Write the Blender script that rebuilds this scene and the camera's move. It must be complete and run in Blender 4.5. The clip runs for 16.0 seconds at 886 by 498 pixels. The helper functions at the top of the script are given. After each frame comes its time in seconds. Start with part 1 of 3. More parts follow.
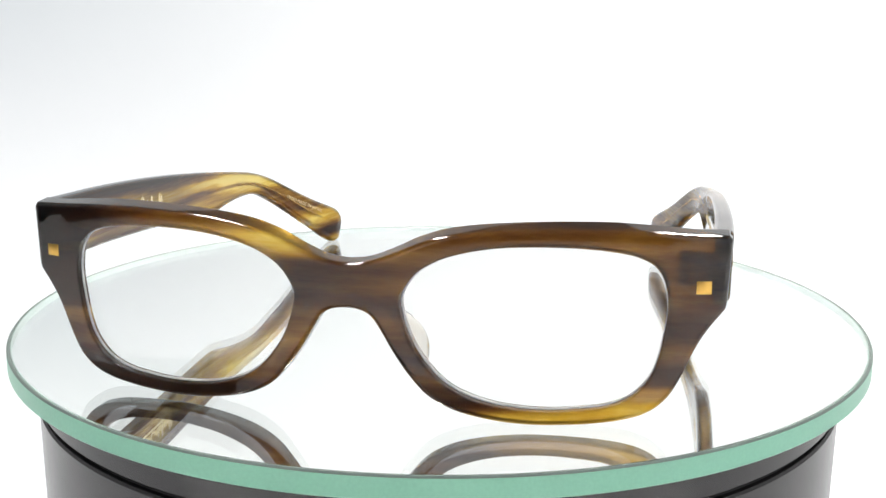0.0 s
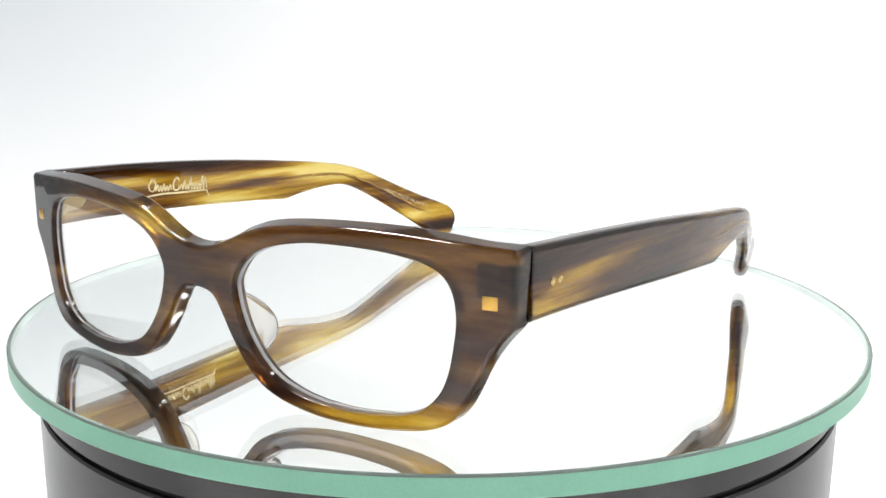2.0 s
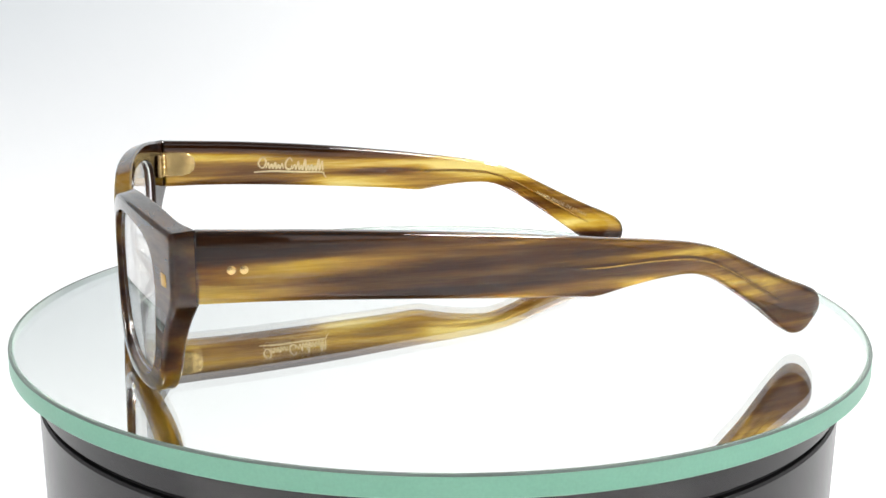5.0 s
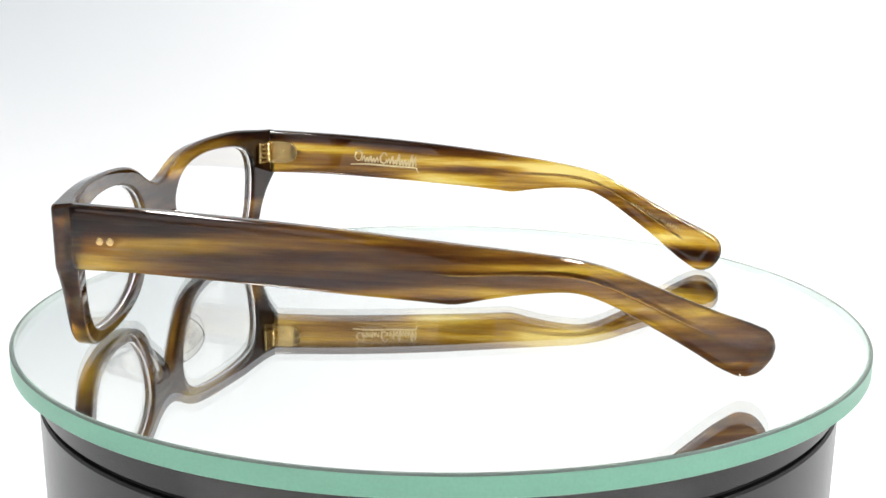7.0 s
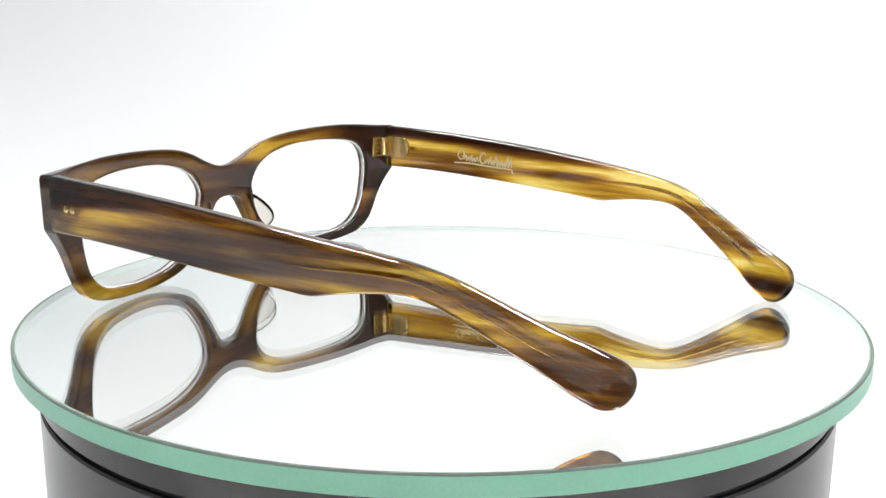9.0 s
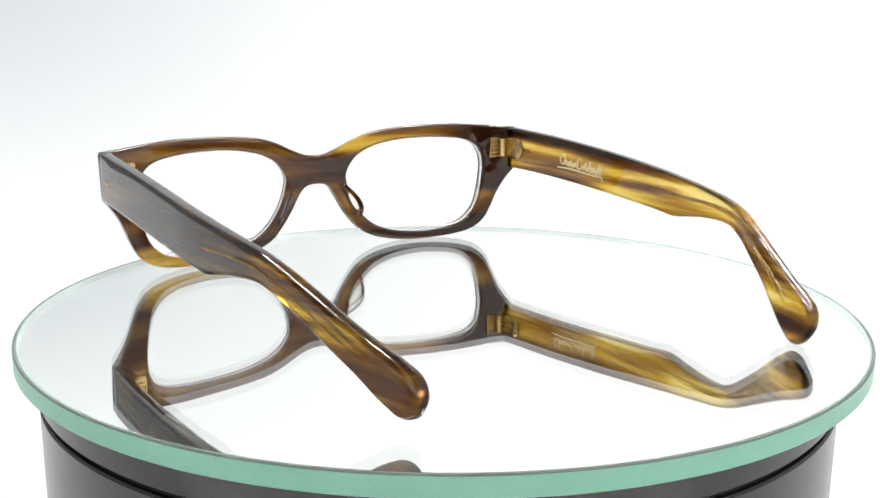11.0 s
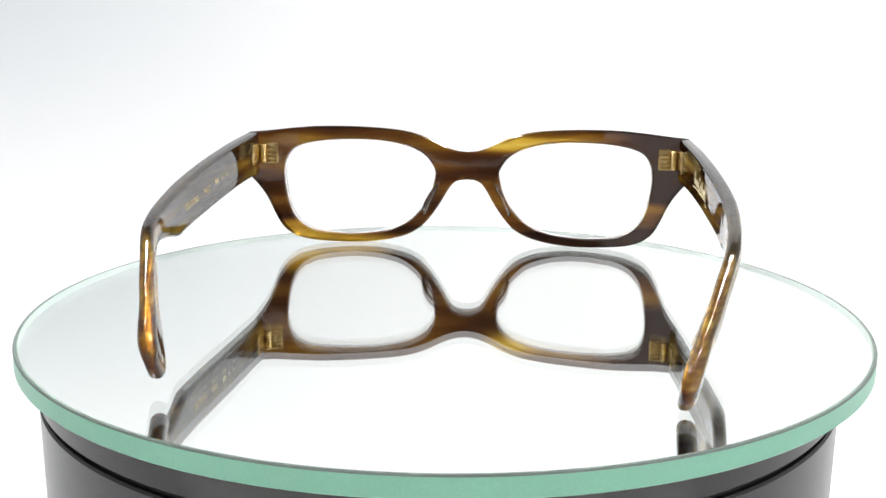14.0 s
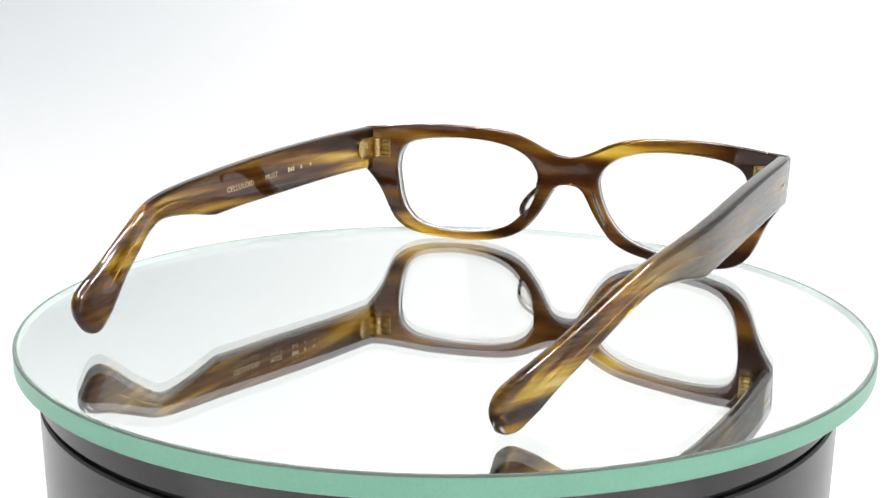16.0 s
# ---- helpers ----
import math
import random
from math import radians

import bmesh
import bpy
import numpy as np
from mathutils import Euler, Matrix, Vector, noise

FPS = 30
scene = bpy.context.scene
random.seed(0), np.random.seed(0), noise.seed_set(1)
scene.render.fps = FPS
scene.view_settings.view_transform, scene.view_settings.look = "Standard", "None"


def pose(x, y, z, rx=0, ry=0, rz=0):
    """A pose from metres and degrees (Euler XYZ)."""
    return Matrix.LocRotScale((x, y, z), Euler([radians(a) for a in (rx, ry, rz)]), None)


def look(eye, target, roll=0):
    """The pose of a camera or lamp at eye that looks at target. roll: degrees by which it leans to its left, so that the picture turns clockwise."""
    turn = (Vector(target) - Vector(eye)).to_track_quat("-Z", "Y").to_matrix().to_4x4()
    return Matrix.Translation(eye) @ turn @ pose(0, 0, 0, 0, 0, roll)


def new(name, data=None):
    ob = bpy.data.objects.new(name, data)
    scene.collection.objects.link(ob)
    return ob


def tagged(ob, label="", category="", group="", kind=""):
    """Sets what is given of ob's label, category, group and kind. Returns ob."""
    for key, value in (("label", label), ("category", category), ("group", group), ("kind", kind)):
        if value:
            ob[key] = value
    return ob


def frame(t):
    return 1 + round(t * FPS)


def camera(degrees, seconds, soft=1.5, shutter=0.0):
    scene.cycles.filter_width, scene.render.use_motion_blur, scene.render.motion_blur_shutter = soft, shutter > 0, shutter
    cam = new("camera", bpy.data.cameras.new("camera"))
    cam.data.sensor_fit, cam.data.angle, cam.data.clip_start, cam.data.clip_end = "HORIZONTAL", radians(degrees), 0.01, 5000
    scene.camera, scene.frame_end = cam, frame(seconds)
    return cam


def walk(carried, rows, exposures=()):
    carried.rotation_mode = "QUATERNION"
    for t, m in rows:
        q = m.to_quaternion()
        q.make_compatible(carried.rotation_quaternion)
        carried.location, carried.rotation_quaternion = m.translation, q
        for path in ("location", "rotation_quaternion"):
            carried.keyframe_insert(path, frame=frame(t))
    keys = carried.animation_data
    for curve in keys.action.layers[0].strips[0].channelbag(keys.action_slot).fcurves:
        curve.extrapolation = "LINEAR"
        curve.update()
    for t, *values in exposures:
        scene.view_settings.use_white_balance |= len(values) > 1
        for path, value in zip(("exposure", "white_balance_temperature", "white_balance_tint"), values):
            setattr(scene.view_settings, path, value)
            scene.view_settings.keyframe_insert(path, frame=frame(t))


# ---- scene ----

MM = 0.001
cam = camera(44.262, 16.0)
EYE = (0.0, -0.290, 0.08075)
AIM = (EYE[0] - 0.00086, EYE[1] + 0.97597, EYE[2] - 0.21791)
walk(cam, [(0, look(EYE, AIM, 0.445)), (16, look(EYE, AIM, 0.445))])


def turn(t):
    """Degrees by which the turntable stands at t seconds."""
    return -12.05 - 12.275 * t - 0.0028 * t * t


# ---- light ----
scene.view_settings.exposure = 0.0
world = bpy.data.worlds.new("studio")
scene.world = world
world.use_nodes = True
world.node_tree.nodes["Background"].inputs[0].default_value = (0.95, 0.97, 1.0, 1)
world.node_tree.nodes["Background"].inputs[1].default_value = 0.05


def lamp(name, place, watts, color=(1, 0.985, 0.97)):
    data = bpy.data.lights.new(name, "POINT")
    data.energy, data.color, data.shadow_soft_size = watts, color, 0.026
    ob = new(name, data)
    ob.location = place
    return ob


LAMP_WATTS = 1.2

# ---- materials ----
def material(name):
    m = bpy.data.materials.new(name)
    m.use_nodes = True
    nt = m.node_tree
    return m, nt, nt.nodes["Principled BSDF"]


def node(nt, kind, **inputs):
    n = nt.nodes.new(kind)
    for key, value in inputs.items():
        n.inputs[key.replace("_", " ")].default_value = value
    return n


def ramp(nt, stops):
    n = nt.nodes.new("ShaderNodeValToRGB")
    els = n.color_ramp.elements
    while len(els) < len(stops):
        els.new(0.5)
    for el, (pos, col) in zip(els, stops):
        el.position, el.color = pos, (*col, 1)
    return n


def plain(name, color, rough, metal=0.0, bump=0.0, scale=400.0, vary=0.08):
    m, nt, b = material(name)
    tc = node(nt, "ShaderNodeTexCoord")
    nz = node(nt, "ShaderNodeTexNoise", Scale=scale, Detail=4.0)
    nt.links.new(tc.outputs["Object"], nz.inputs["Vector"])
    r = ramp(nt, [(0.3, tuple(c * (1 - vary) for c in color)), (0.7, tuple(min(1, c * (1 + vary)) for c in color))])
    nt.links.new(nz.outputs["Fac"], r.inputs[0])
    nt.links.new(r.outputs[0], b.inputs["Base Color"])
    b.inputs["Roughness"].default_value = rough
    b.inputs["Metallic"].default_value = metal
    if bump:
        bp = node(nt, "ShaderNodeBump", Strength=bump, Distance=0.0002)
        nt.links.new(nz.outputs["Fac"], bp.inputs["Height"])
        nt.links.new(bp.outputs[0], b.inputs["Normal"])
    return m


def celluloid(name, stretch, shift, axis, low, high, bias, through_light, depth=0.5, ends=0.0, grain=0.24, swing=0.48):
    """Horn-patterned celluloid. stretch: the streaks' frequency along x, y and z; bias: how amber it is along one axis from low to high, in metres."""
    m, nt, b = material(name)
    tc = node(nt, "ShaderNodeTexCoord")
    mp = node(nt, "ShaderNodeMapping", Location=shift, Scale=stretch)
    nt.links.new(tc.outputs["Object"], mp.inputs["Vector"])
    wide = node(nt, "ShaderNodeTexNoise", Scale=1.0, Detail=1.5, Roughness=0.45, Distortion=0.5)
    fine = node(nt, "ShaderNodeTexNoise", Scale=4.3, Detail=5.0, Roughness=0.65)
    nt.links.new(mp.outputs[0], wide.inputs["Vector"])
    nt.links.new(mp.outputs[0], fine.inputs["Vector"])
    mix = node(nt, "ShaderNodeMix")
    mix.inputs[0].default_value = grain
    nt.links.new(wide.outputs["Fac"], mix.inputs[2])
    nt.links.new(fine.outputs["Fac"], mix.inputs[3])
    split = node(nt, "ShaderNodeSeparateXYZ")
    nt.links.new(tc.outputs["Object"], split.inputs[0])
    place = node(nt, "ShaderNodeMapRange")
    place.inputs["From Min"].default_value, place.inputs["From Max"].default_value = low, high
    nt.links.new(split.outputs[axis], place.inputs["Value"])
    band = ramp(nt, [(p, (v, v, v)) for p, v in bias])
    band.color_ramp.interpolation = "B_SPLINE"
    nt.links.new(place.outputs[0], band.inputs[0])
    add = node(nt, "ShaderNodeMath")
    add.operation = "MULTIPLY_ADD"
    add.inputs[1].default_value = depth
    nt.links.new(band.outputs[0], add.inputs[0])
    wider = node(nt, "ShaderNodeMapRange")
    for key, value in (("From Min", 0.3), ("From Max", 0.7), ("To Min", 0.5 - swing), ("To Max", 0.5 + swing)):
        wider.inputs[key].default_value = value
    nt.links.new(mix.outputs[0], wider.inputs["Value"])
    nt.links.new(wider.outputs[0], add.inputs[2])
    far = node(nt, "ShaderNodeMath")
    far.operation = "ABSOLUTE"
    nt.links.new(split.outputs["X"], far.inputs[0])
    dark = node(nt, "ShaderNodeMapRange")
    for key, value in (("From Min", 0.054), ("From Max", 0.066), ("To Min", 0.0), ("To Max", -ends)):
        dark.inputs[key].default_value = value
    nt.links.new(far.outputs[0], dark.inputs["Value"])
    total = node(nt, "ShaderNodeMath")
    total.operation = "ADD"
    nt.links.new(add.outputs[0], total.inputs[0])
    nt.links.new(dark.outputs[0], total.inputs[1])
    r = ramp(nt, CELLULOID_STOPS)
    nt.links.new((total if ends else add).outputs[0], r.inputs[0])
    # clear resin: little is scattered back, more passes through, and a polished skin lies on top
    nt.nodes.remove(b)
    back = node(nt, "ShaderNodeMix")
    back.data_type, back.blend_type = "RGBA", "MULTIPLY"
    back.inputs[0].default_value = 1.0
    deep = node(nt, "ShaderNodeGamma", Gamma=1.7)
    nt.links.new(r.outputs[0], deep.inputs["Color"])
    nt.links.new(deep.outputs[0], back.inputs[6])
    back.inputs[7].default_value = (0.15, 0.14, 0.14, 1)
    diff = node(nt, "ShaderNodeBsdfDiffuse")
    nt.links.new(back.outputs[2], diff.inputs["Color"])
    tr = node(nt, "ShaderNodeBsdfTranslucent")
    nt.links.new(r.outputs[0], tr.inputs["Color"])
    bent = node(nt, "ShaderNodeBsdfRefraction", Roughness=0.33, IOR=1.36)
    nt.links.new(r.outputs[0], bent.inputs["Color"])
    passed = node(nt, "ShaderNodeMixShader", Fac=0.95)
    nt.links.new(tr.outputs[0], passed.inputs[1])
    nt.links.new(bent.outputs[0], passed.inputs[2])
    body = node(nt, "ShaderNodeMixShader", Fac=through_light)
    nt.links.new(diff.outputs[0], body.inputs[1])
    nt.links.new(passed.outputs[0], body.inputs[2])
    skin = node(nt, "ShaderNodeBsdfGlossy", Roughness=0.02)
    skin.inputs["Color"].default_value = (1, 1, 1, 1)
    swell = node(nt, "ShaderNodeTexNoise", Scale=160.0, Detail=2.0)
    nt.links.new(tc.outputs["Object"], swell.inputs["Vector"])
    bump = node(nt, "ShaderNodeBump", Strength=0.02, Distance=0.0006)
    nt.links.new(swell.outputs["Fac"], bump.inputs["Height"])
    nt.links.new(bump.outputs[0], skin.inputs["Normal"])
    edge = node(nt, "ShaderNodeFresnel", IOR=1.5)
    both = nt.nodes.new("ShaderNodeMixShader")
    nt.links.new(edge.outputs[0], both.inputs[0])
    nt.links.new(body.outputs[0], both.inputs[1])
    nt.links.new(skin.outputs[0], both.inputs[2])
    nt.links.new(both.outputs[0], nt.nodes["Material Output"].inputs["Surface"])
    return m


CELLULOID_STOPS = [(0.40, (0.135, 0.070, 0.037)), (0.60, (0.285, 0.163, 0.068)), (0.74, (0.49, 0.33, 0.105)), (0.87, (0.77, 0.59, 0.165)), (1.0, (0.98, 0.87, 0.47))]


def clear(name, color, ior=1.5, rough=0.0):
    m, nt, b = material(name)
    b.inputs["Base Color"].default_value = (*color, 1)
    b.inputs["Roughness"].default_value = rough
    b.inputs["IOR"].default_value = ior
    b.inputs["Transmission Weight"].default_value = 1.0
    return m


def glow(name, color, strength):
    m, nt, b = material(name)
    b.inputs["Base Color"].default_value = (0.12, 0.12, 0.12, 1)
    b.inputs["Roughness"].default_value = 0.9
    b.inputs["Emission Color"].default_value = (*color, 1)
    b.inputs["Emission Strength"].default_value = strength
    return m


def glowing_cloth(name, drop):
    """White cloth that glows itself; the western fall-off is painted into its emission."""
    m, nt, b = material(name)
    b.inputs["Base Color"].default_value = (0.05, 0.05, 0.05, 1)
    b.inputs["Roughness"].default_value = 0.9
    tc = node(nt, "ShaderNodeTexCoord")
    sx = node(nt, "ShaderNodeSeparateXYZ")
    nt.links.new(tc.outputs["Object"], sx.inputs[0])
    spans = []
    # painted falloff: greyer to the west and upwards, white again above for the mirror
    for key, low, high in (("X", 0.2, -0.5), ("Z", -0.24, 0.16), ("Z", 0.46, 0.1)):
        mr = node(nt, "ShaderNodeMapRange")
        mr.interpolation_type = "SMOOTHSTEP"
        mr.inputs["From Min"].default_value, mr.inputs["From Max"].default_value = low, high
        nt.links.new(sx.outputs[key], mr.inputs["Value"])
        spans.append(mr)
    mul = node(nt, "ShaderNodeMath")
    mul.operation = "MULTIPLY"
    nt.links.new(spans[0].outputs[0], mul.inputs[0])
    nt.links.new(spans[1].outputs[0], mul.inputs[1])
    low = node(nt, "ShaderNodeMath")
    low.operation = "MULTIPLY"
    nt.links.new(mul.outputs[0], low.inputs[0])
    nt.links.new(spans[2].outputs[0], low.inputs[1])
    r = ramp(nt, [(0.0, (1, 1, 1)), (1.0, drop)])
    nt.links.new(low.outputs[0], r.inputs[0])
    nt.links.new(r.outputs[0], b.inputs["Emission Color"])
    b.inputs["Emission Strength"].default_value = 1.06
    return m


M_FRONT = celluloid("celluloid_front", (11, 40, 92), (5.3, 0.4, 7.3), "Z", 0.0, 0.040,
                    [(0.0, 0.0), (0.08, 0.12), (0.2, 0.1), (0.33, 0.5), (0.40, 0.9), (0.50, 0.06), (0.7, 0.0), (0.88, 0.06), (0.97, 0.34)], 0.95, ends=0.16, grain=0.17, swing=0.45)
M_TEMPLE_L = celluloid("celluloid_temple_a", (40, 9, 165), (1.7, 5.2, 2.2), "Y", -0.075, 0.082, [(0.0, 0.4), (0.12, 0.44), (0.25, 0.24), (0.5, 0.2), (0.6, 0.44), (0.75, 0.55), (0.86, 0.48), (0.94, 0.28)], 0.95, grain=0.22, swing=0.52)
M_TEMPLE_R = celluloid("celluloid_temple_b", (40, 9, 165), (3.4, 1.9, 4.6), "Y", -0.075, 0.082, [(0.0, 0.4), (0.12, 0.45), (0.28, 0.14), (0.5, 0.22), (0.64, 0.5), (0.76, 0.62), (0.86, 0.55), (0.94, 0.32)], 0.95, grain=0.22, swing=0.52)
M_LENS = clear("clear_demo_lens", (0.99, 0.99, 0.985))
M_BEVEL = plain("ground_lens_edge", (0.72, 0.70, 0.69), 0.35, 0, 0.1, 2500, 0.03)
M_PAD = clear("clear_acetate_pad", (0.86, 0.82, 0.77), 1.49)
M_GOLD = plain("gold_metal", (0.60, 0.44, 0.19), 0.24, 1.0, 0.12, 900)
M_PLAQUE = plain("deep_gold_inlay", (0.62, 0.38, 0.09), 0.3, 0.9, 0.1, 900)
M_FOIL = plain("gold_foil", (0.80, 0.67, 0.37), 0.28, 0.65, 0.5, 2500)
M_WIRE = plain("core_wire_gold", (0.42, 0.25, 0.06), 0.3, 0.6, 0.1, 700, 0.2)
M_PLATE = clear("float_glass", (0.975, 0.99, 0.98))
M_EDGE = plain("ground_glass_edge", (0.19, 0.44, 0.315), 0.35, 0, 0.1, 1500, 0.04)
# opaque grey that stands in for the light passing through the clear edge
M_INNER = plain("inner_glass_tone", (0.38, 0.45, 0.43), 0.5, 0, 0, 900, 0.02)
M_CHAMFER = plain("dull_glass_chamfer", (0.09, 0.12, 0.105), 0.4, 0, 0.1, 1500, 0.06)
M_MIRROR = plain("silvered_mirror", (0.965, 0.982, 0.975), 0.0, 1.0, 0, 5, 0.005)
M_BLACK = plain("black_gloss_plastic", (0.012, 0.011, 0.012), 0.22, 0, 0.03, 1200, 0.2)
M_GROOVE = plain("black_gap", (0.002, 0.002, 0.002), 0.8)
M_TABLE = plain("white_table_paper", (0.86, 0.86, 0.86), 0.7, 0, 0.05, 300, 0.02)
# the backdrop's brightness is put in as emission, no lamp makes it
M_BACK = glowing_cloth("glowing_white_backdrop", (0.545, 0.585, 0.61))
# one white fabric, copied with a different glow for each unseen side
M_EAST = glow("glow_white_east_side", (0.99, 1.0, 1.0), 0.35)
M_WEST = glow("glow_white_west_side", (0.95, 0.98, 1.0), 0.13)
M_TOP = glow("glow_white_top", (0.97, 0.98, 1.0), 0.12)
M_SOUTH = glow("glow_white_front", (0.98, 0.98, 1.0), 0.95)
M_ROOM = plain("dim_grey_room", (0.16, 0.15, 0.15), 0.8, 0, 0, 3, 0.1)
M_HOUSING = plain("white_lamp_metal", (0.7, 0.7, 0.7), 0.4)
M_LED = glow("white_led", (1.0, 0.985, 0.97), 130.0)


# ---- mesh helpers (millimetres in, metres out) ----
def finish(name, bm, mat, parent=None, label="", smooth=True, split=0.6):
    bmesh.ops.recalc_face_normals(bm, faces=bm.faces)
    bmesh.ops.scale(bm, vec=(MM, MM, MM), verts=bm.verts)
    me = bpy.data.meshes.new(name)
    for f in bm.faces:
        f.smooth = smooth
    for e in bm.edges:
        if len(e.link_faces) == 2 and e.calc_face_angle() > split:
            e.smooth = False
    bm.to_mesh(me)
    bm.free()
    for one in (mat if isinstance(mat, (list, tuple)) else [mat]):
        me.materials.append(one)
    ob = new(name, me)
    ob.parent = parent
    if label:
        tagged(ob, label)
    return ob


def part(name, bm, mat, parent, label="", smooth=True, split=0.6):
    return finish(name, bm, mat, parent, label, smooth, split)


def lathe(profile, n=160, cx=0.0, cy=0.0, closed=True):
    """A turned solid from (radius, z) pairs."""
    bm = bmesh.new()
    rings = []
    for r, z in profile:
        if r < 1e-6:
            rings.append([bm.verts.new((cx, cy, z))])
        else:
            rings.append([bm.verts.new((cx + r * math.cos(2 * math.pi * i / n), cy + r * math.sin(2 * math.pi * i / n), z)) for i in range(n)])
    pairs = list(zip(rings, rings[1:])) + ([(rings[-1], rings[0])] if closed else [])
    for a, b in pairs:
        for i in range(n):
            j = (i + 1) % n
            if len(a) == 1 and len(b) == 1:
                continue
            if len(a) == 1:
                bm.faces.new((a[0], b[i], b[j]))
            elif len(b) == 1:
                bm.faces.new((a[i], a[j], b[0]))
            else:
                bm.faces.new((a[i], a[j], b[j], b[i]))
    return bm


def spline(points, step, closed=True):
    """Catmull-Rom through the points, resampled about every step."""
    pts = [Vector(q) for q in points]
    n = len(pts)
    out = []
    for i in range(n if closed else n - 1):
        p0, p1, p2, p3 = (pts[(i + k) % n] if closed else pts[min(max(i + k, 0), n - 1)] for k in (-1, 0, 1, 2))
        m = max(1, round((p2 - p1).length / step))
        for k in range(m):
            t = k / m
            out.append(0.5 * ((2 * p1) + (p2 - p0) * t + (2 * p0 - 5 * p1 + 4 * p2 - p3) * t * t + (3 * p1 - p0 - 3 * p2 + p3) * t ** 3))
    if not closed:
        out.append(pts[-1])
    return out


def inset(loop, d):
    """The closed 2D loop (anticlockwise) moved d to its inner side."""
    n = len(loop)
    out = []
    for i in range(n):
        a = (loop[i] - loop[i - 1]).normalized()
        b = (loop[(i + 1) % n] - loop[i]).normalized()
        na, nb = Vector((-a.y, a.x)), Vector((-b.y, b.x))
        m = (na + nb)
        m = m / max(0.6, m.length_squared / 2)
        out.append(loop[i] + m * d)
    return out


def box(bm, cx, cy, cz, sx, sy, sz, bevel=0.0):
    made = bmesh.ops.create_cube(bm, size=1.0)["verts"]
    bmesh.ops.scale(bm, vec=(sx, sy, sz), verts=made)
    bmesh.ops.translate(bm, vec=(cx, cy, cz), verts=made)
    if bevel:
        edges = list({e for v in made for e in v.link_edges})
        bmesh.ops.bevel(bm, geom=edges, offset=bevel, segments=2, affect="EDGES", profile=0.6)
    return bm


def put(bm, m):
    bmesh.ops.transform(bm, matrix=m, verts=bm.verts)
    return bm


# ---- the backdrop, the added tent panels and the table ----
def sheet(name, corners, mat, label):
    bm = bmesh.new()
    vs = [bm.verts.new(q) for q in corners]
    bm.faces.new(vs)
    back = bmesh.ops.extrude_face_region(bm, geom=list(bm.faces))
    nrm = (Vector(corners[1]) - Vector(corners[0])).cross(Vector(corners[2]) - Vector(corners[0])).normalized()
    bmesh.ops.translate(bm, vec=nrm * 4, verts=[g for g in back["geom"] if isinstance(g, bmesh.types.BMVert)])
    return tagged(finish(name, bm, mat, smooth=False), label, kind="structure")


TW, TF, TB, TT, TZ = 620, -900, 700, 760, -62
FRONT_EDGE = -150  # where the cloth of the sides ends


def sweep():
    """White cloth that runs from the table up the back in one curve."""
    bm = bmesh.new()
    line = [(-135, TZ), (TB - 160, TZ)] + [(TB - 160 + 160 * math.sin(radians(a)), TZ + 160 - 160 * math.cos(radians(a))) for a in range(10, 91, 10)] + [(TB, TT)]
    rows = [[bm.verts.new((x, y, z)) for y, z in line] for x in (-TW, TW)]
    under = [[bm.verts.new((x, y + 3 * (z > TZ), z - 3)) for y, z in line] for x in (-TW, TW)]
    for i in range(len(line) - 1):
        bm.faces.new((rows[0][i], rows[1][i], rows[1][i + 1], rows[0][i + 1]))
        bm.faces.new((under[0][i], under[0][i + 1], under[1][i + 1], under[1][i]))
    return tagged(finish("backdrop", bm, M_BACK), "seamless white studio cloth backdrop, glowing, with a painted fall-off in the west", kind="structure")


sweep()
# unseen sides, fronts and top glow to light the spectacles and fill their gloss
sheet("panel_west", [(-TW, FRONT_EDGE, TZ), (-TW, TB, TZ), (-TW, TB, TT), (-TW, FRONT_EDGE, TT)], M_WEST, "unseen glowing white panel, added as a light tent's side")
sheet("panel_east", [(TW, TB, TZ), (TW, FRONT_EDGE, TZ), (TW, FRONT_EDGE, TT), (TW, TB, TT)], M_EAST, "unseen glowing white panel, added as a light tent's side")
sheet("wall_south", [(900, TF, -700), (-900, TF, -700), (-900, TF, TT), (900, TF, TT)], M_ROOM, "dim grey wall of the room")
sheet("panel_front_west", [(-210, -620, -60), (-600, -620, -60), (-600, -620, 520), (-210, -620, 520)], M_SOUTH, "unseen glowing white panel, added as a light tent's front beside its opening")
sheet("panel_front_east", [(600, -620, -60), (190, -620, -60), (190, -620, 520), (600, -620, 520)], M_SOUTH, "unseen glowing white panel, added as a light tent's front beside its opening")
sheet("panel_east_fore", [(TW, FRONT_EDGE - 2, TZ), (TW, -616, TZ), (TW, -616, TT), (TW, FRONT_EDGE - 2, TT)], M_SOUTH, "unseen glowing white panel, added as a light tent's side")
sheet("panel_top", [(-900, TB, TT), (900, TB, TT), (900, TF, TT), (-900, TF, TT)], M_TOP, "unseen glowing white panel, added as a light tent's top")
sheet("floor", [(-900, TF, -700), (-900, TB, -700), (900, TB, -700), (900, TF, -700)][::-1], M_ROOM, "dim grey room floor")
sheet("wall_room_west", [(-900, TF, -700), (-900, TB, -700), (-900, TB, TT), (-900, TF, TT)], M_ROOM, "dim grey wall of the room")
sheet("wall_room_east", [(900, TB, -700), (900, TF, -700), (900, TF, TT), (900, TB, TT)], M_ROOM, "dim grey wall of the room")
bm = box(bmesh.new(), 0, (TB - 640) / 2, TZ - 20, 2 * TW, TB + 640, 30, 3)
tagged(finish("table", bm, M_TABLE, smooth=False), "white table under the backdrop cloth", "table")


